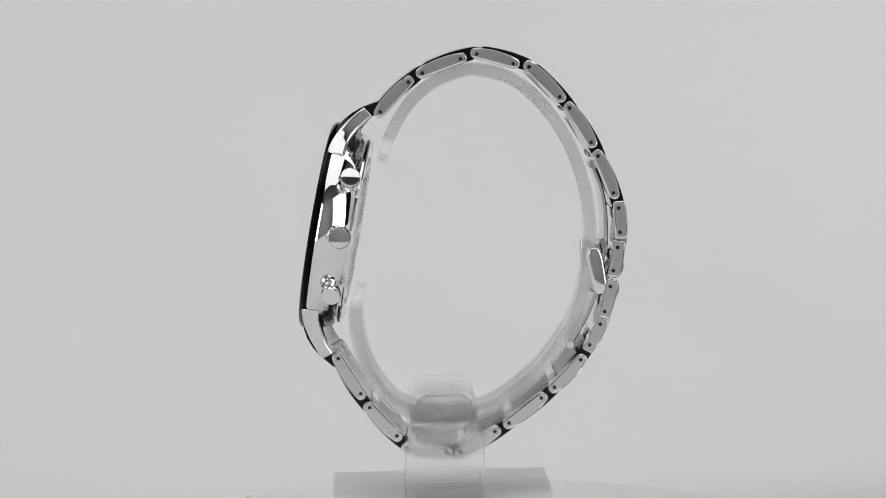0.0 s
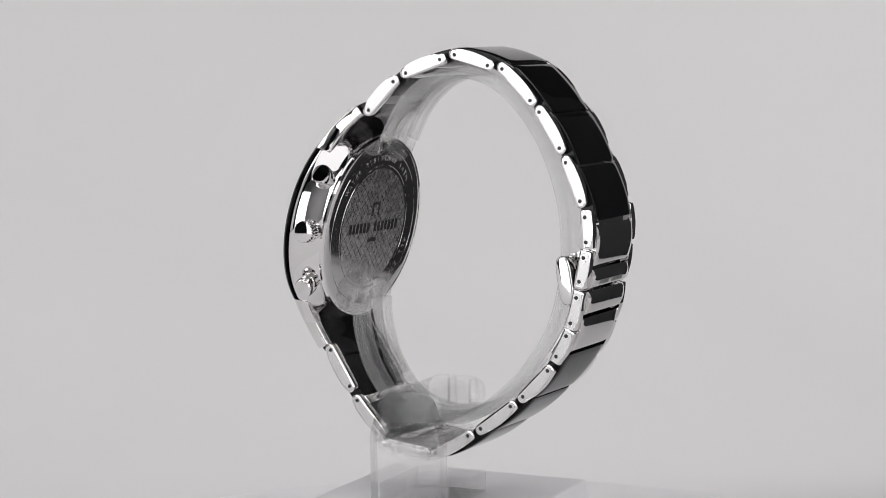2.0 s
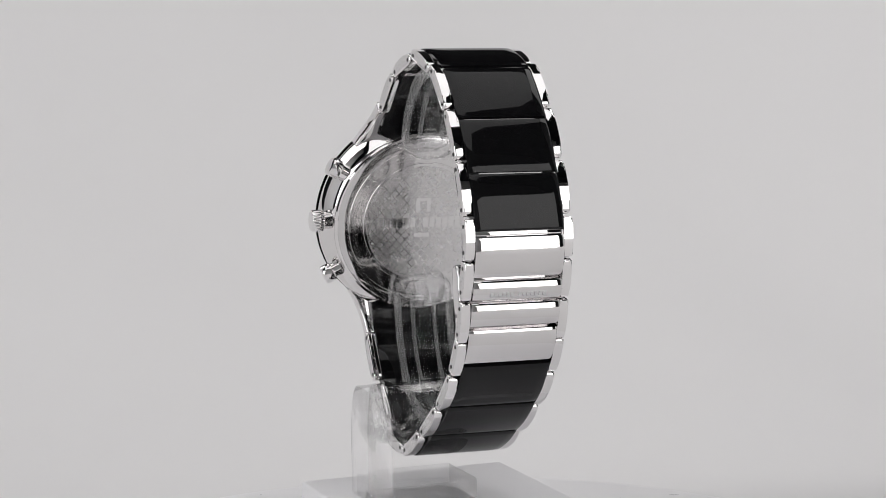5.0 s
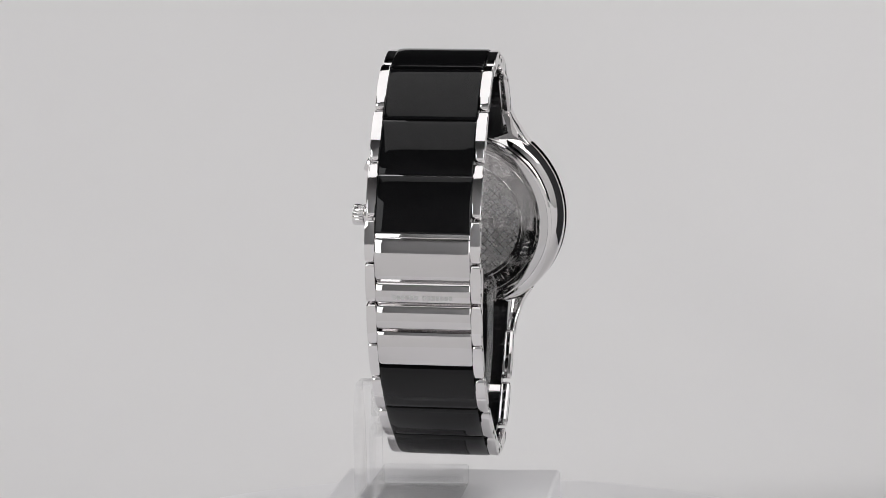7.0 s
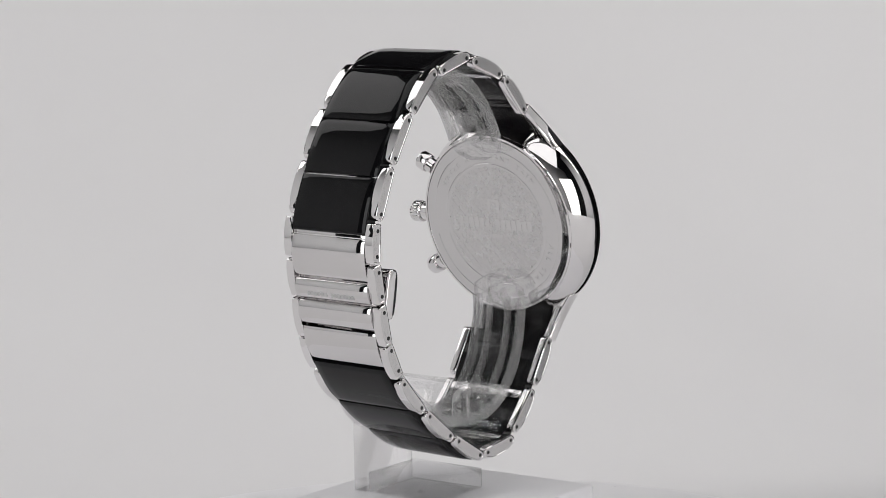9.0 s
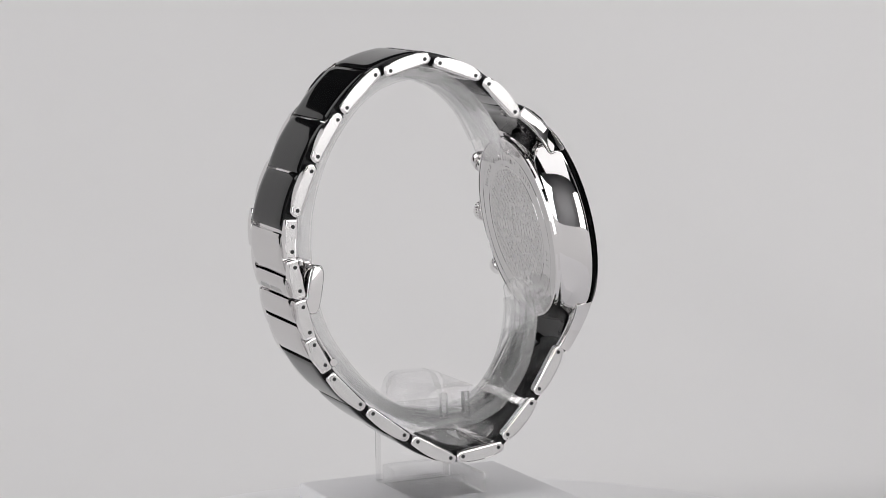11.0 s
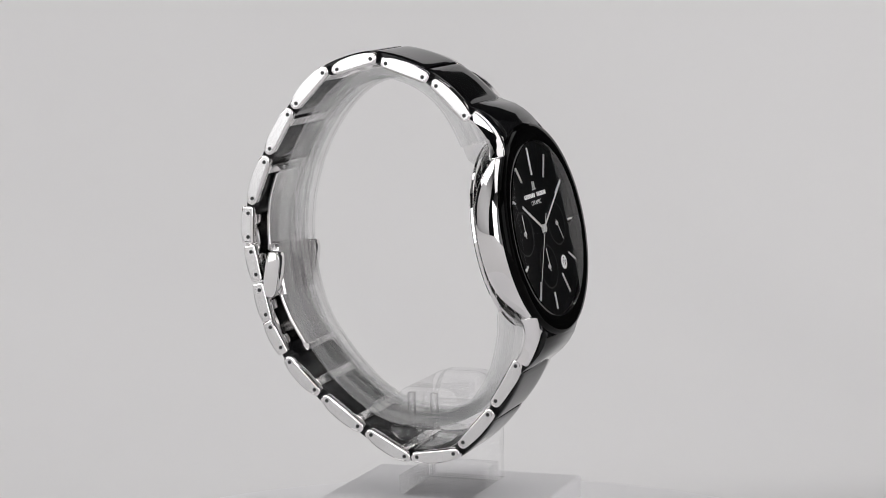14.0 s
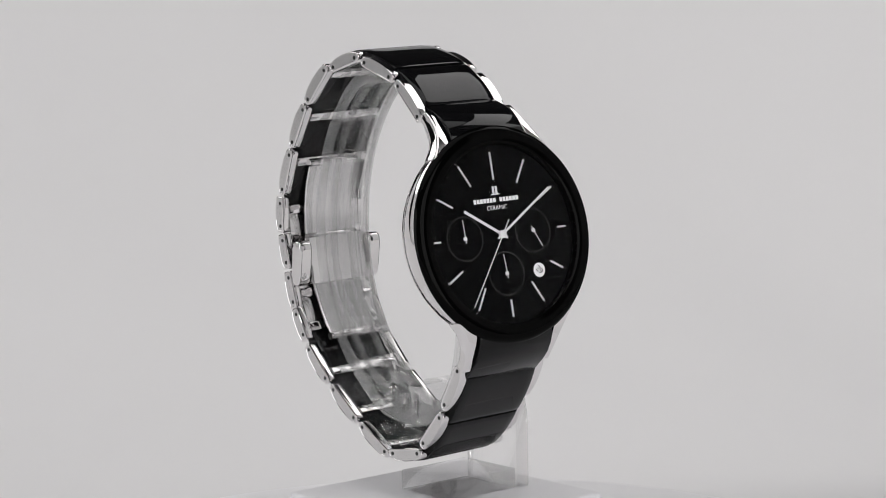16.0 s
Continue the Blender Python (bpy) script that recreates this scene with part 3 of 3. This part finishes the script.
make_case_back(case)


def make_dial(case):
    bm = bmesh.new()
    revolve(bm, scaled([(0, -1.9), (16.74, -1.9), (16.74, -2.6), (0, -2.6)]), 96)
    dial = part("dial", bm, DIAL, case, "black chronograph dial")
    def bar(name, ang, r0, r1, w, mat, z0=-1.9, h=0.25, centre=(0, 0), lab=""):
        b = bmesh.new()
        box(b, -w / 2 * MM, w / 2 * MM, r0 * MM, r1 * MM, z0 * MM, (z0 + h) * MM, 0.00005, 1, Matrix.Translation((centre[0] * MM, centre[1] * MM, 0)) @ Matrix.Rotation(-radians(ang), 4, "Z"))
        return part(name, b, mat, dial, lab)
    for hour, r0 in ((12, 10.2), (1, 10.6), (2, 11.2), (3, 13.4), (4, 12.2), (5, 10.9), (6, 12.2), (7, 10.9), (8, 11.6), (9, 14.0), (10, 11.8), (11, 10.8)):
        bar("hour_marker", hour * 30, r0, 15.4, 0.34, SILVER, lab="slim silver baton")
    bm = bmesh.new()
    for k in range(60):
        box(bm, -0.06 * MM, 0.06 * MM, 15.6 * MM, 16.3 * MM, -1.9 * MM, -1.88 * MM, 0, 1, Matrix.Rotation(radians(6 * k), 4, "Z"))
    tagged(part("minute_track", bm, DIAL_GREY, dial, smooth=False), kind="stuff")
    for cx, cy, ang in ((-8.4, 0, -2), (7.6, 0, 153), (0, -7.3, -4)):
        bm = bmesh.new()
        revolve(bm, scaled([(3.9, -1.9), (3.95, -1.86), (4.15, -1.86), (4.2, -1.9)]), 64, Matrix.Translation((cx * MM, cy * MM, 0)))
        part("subdial_ring", bm, DIAL_GREY, dial)
        bar("subdial_hand", ang, -0.9, 3.6, 0.17, SILVER, -1.72, 0.08, (cx, cy))
        bm = bmesh.new()
        revolve(bm, scaled([(0.38, -1.9), (0.38, -1.62), (0.24, -1.56), (0, -1.56)]), 20, Matrix.Translation((cx * MM, cy * MM, 0)))
        part("subdial_hub", bm, SILVER, dial)
    bar("hour_hand", 302, -1.4, 9.4, 0.55, SILVER, -1.55, 0.1)
    bar("minute_hand", 58.5, -1.4, 14.6, 0.45, SILVER, -1.40, 0.1)
    bar("second_hand", 215.5, -3.2, 15.6, 0.20, SILVER, -1.25, 0.08)
    bm = bmesh.new()
    revolve(bm, scaled([(0.75, -1.6), (0.75, -1.12), (0.5, -1.05), (0, -1.05)]), 24)
    part("hub", bm, SILVER, dial)
    bm = bmesh.new()
    at = Matrix.Translation((7.7 * MM, -7.5 * MM, 0))
    revolve(bm, scaled([(0, -1.87), (1.35, -1.87), (1.35, -1.89), (0, -1.89)]), 32, at)
    part("date_window", bm, WHITE_PRINT, dial, "round white date window")
    part("date_number", lettering("29", 1.7 * MM, at @ Matrix.Translation((0, 0, -1.85 * MM)) @ Matrix.Rotation(radians(-45), 4, "Z"), 0.00001), DIAL, dial, smooth=False)
    bm = bmesh.new()
    letter_bars(bm, -5.3, 5.3, 6.05, 6.85, -1.89, -1.86, (7, 6))
    tagged(part("name_bar", bm, WHITE_PRINT, dial, smooth=False), kind="stuff")
    bm = bmesh.new()
    box(bm, -0.6 * MM, -0.1 * MM, 7.6 * MM, 9.0 * MM, -1.89 * MM, -1.84 * MM)
    box(bm, 0.1 * MM, 0.6 * MM, 7.6 * MM, 9.0 * MM, -1.89 * MM, -1.84 * MM)
    box(bm, -1.0 * MM, 1.0 * MM, 7.4 * MM, 7.6 * MM, -1.89 * MM, -1.84 * MM)
    part("emblem", bm, SILVER, dial, smooth=False)
    part("lettering", lettering("CERAMIC", 1.15 * MM, Matrix.Translation((0, 5.0 * MM, -1.87 * MM)), 0.00001), WHITE_PRINT, dial, smooth=False)


make_dial(case)


def make_clasp():
    # folding clasp inside the steel links: two bowed blades and a raised middle, with a push button at each side
    def local(points):
        return [(y * MM, (z - BASE) * MM) for y, z in points]
    bm = bmesh.new()
    ribbon(bm, smooth_path(local([(30.6, -38.0), (32.3, -43.0), (33.0, -48.0), (33.0, -54.0)]), 16), 6.0 * MM, 0.7 * MM, 0.0002)
    clasp = part("clasp", bm, STEEL_SATIN, watch, "folding steel clasp blade")
    bm = bmesh.new()
    ribbon(bm, smooth_path(local([(32.6, -54.0), (31.8, -60.0), (29.4, -67.0), (25.6, -73.5)]), 16), 6.0 * MM, 0.7 * MM, 0.0002)
    part("blade", bm, STEEL_SATIN, clasp)
    bm = bmesh.new()
    ribbon(bm, smooth_path(local([(31.2, -53.4), (30.9, -57.0), (29.9, -62.8)]), 8), 7.2 * MM, 1.6 * MM, 0.0003)
    part("catch", bm, STEEL, clasp)
    for y, z in ((30.7, -38.0), (25.7, -73.4), (32.4, -53.6)):
        bm = bmesh.new()
        revolve(bm, [(0, -6.1 * MM), (0.75 * MM, -6.1 * MM), (0.85 * MM, -5.9 * MM), (0.85 * MM, 5.9 * MM), (0.75 * MM, 6.1 * MM), (0, 6.1 * MM)], 20,
                Matrix.Translation((0, y * MM, (z - BASE) * MM)) @ Matrix.Rotation(math.pi / 2, 4, "Y"))
        part("hinge", bm, STEEL, clasp, "steel hinge barrel")
    for s in (-1, 1):
        bm = bmesh.new()
        m = Matrix.Translation((0, 30.8 * MM, (-58.4 - BASE) * MM)) @ Matrix.Rotation(radians(9), 4, "X")
        rim = [(1.6 * math.copysign(abs(math.cos(a)) ** 0.6, math.cos(a)) * MM, 4.7 * math.copysign(abs(math.sin(a)) ** 0.6, math.sin(a)) * MM) for a in np.linspace(0, 2 * math.pi, 25)[:-1]]
        prism(bm, rim, s * 7.3 * MM, s * 10.4 * MM, 0.0005, 4, m)
        part("push_button", bm, STEEL, clasp, "rounded steel release button")


make_clasp()


def motions():
    steps = [0.5 * k for k in range(33)]
    walk(turntable, [(t, turn(t)) for t in steps])
    walk(block, [(t, turn(t) @ BLOCK_POSE) for t in steps])
    walk(stand, [(t, turn(t) @ STAND_POSE) for t in steps])
    walk(watch, [(t, turn(t) @ WATCH_POSE) for t in steps])


motions()
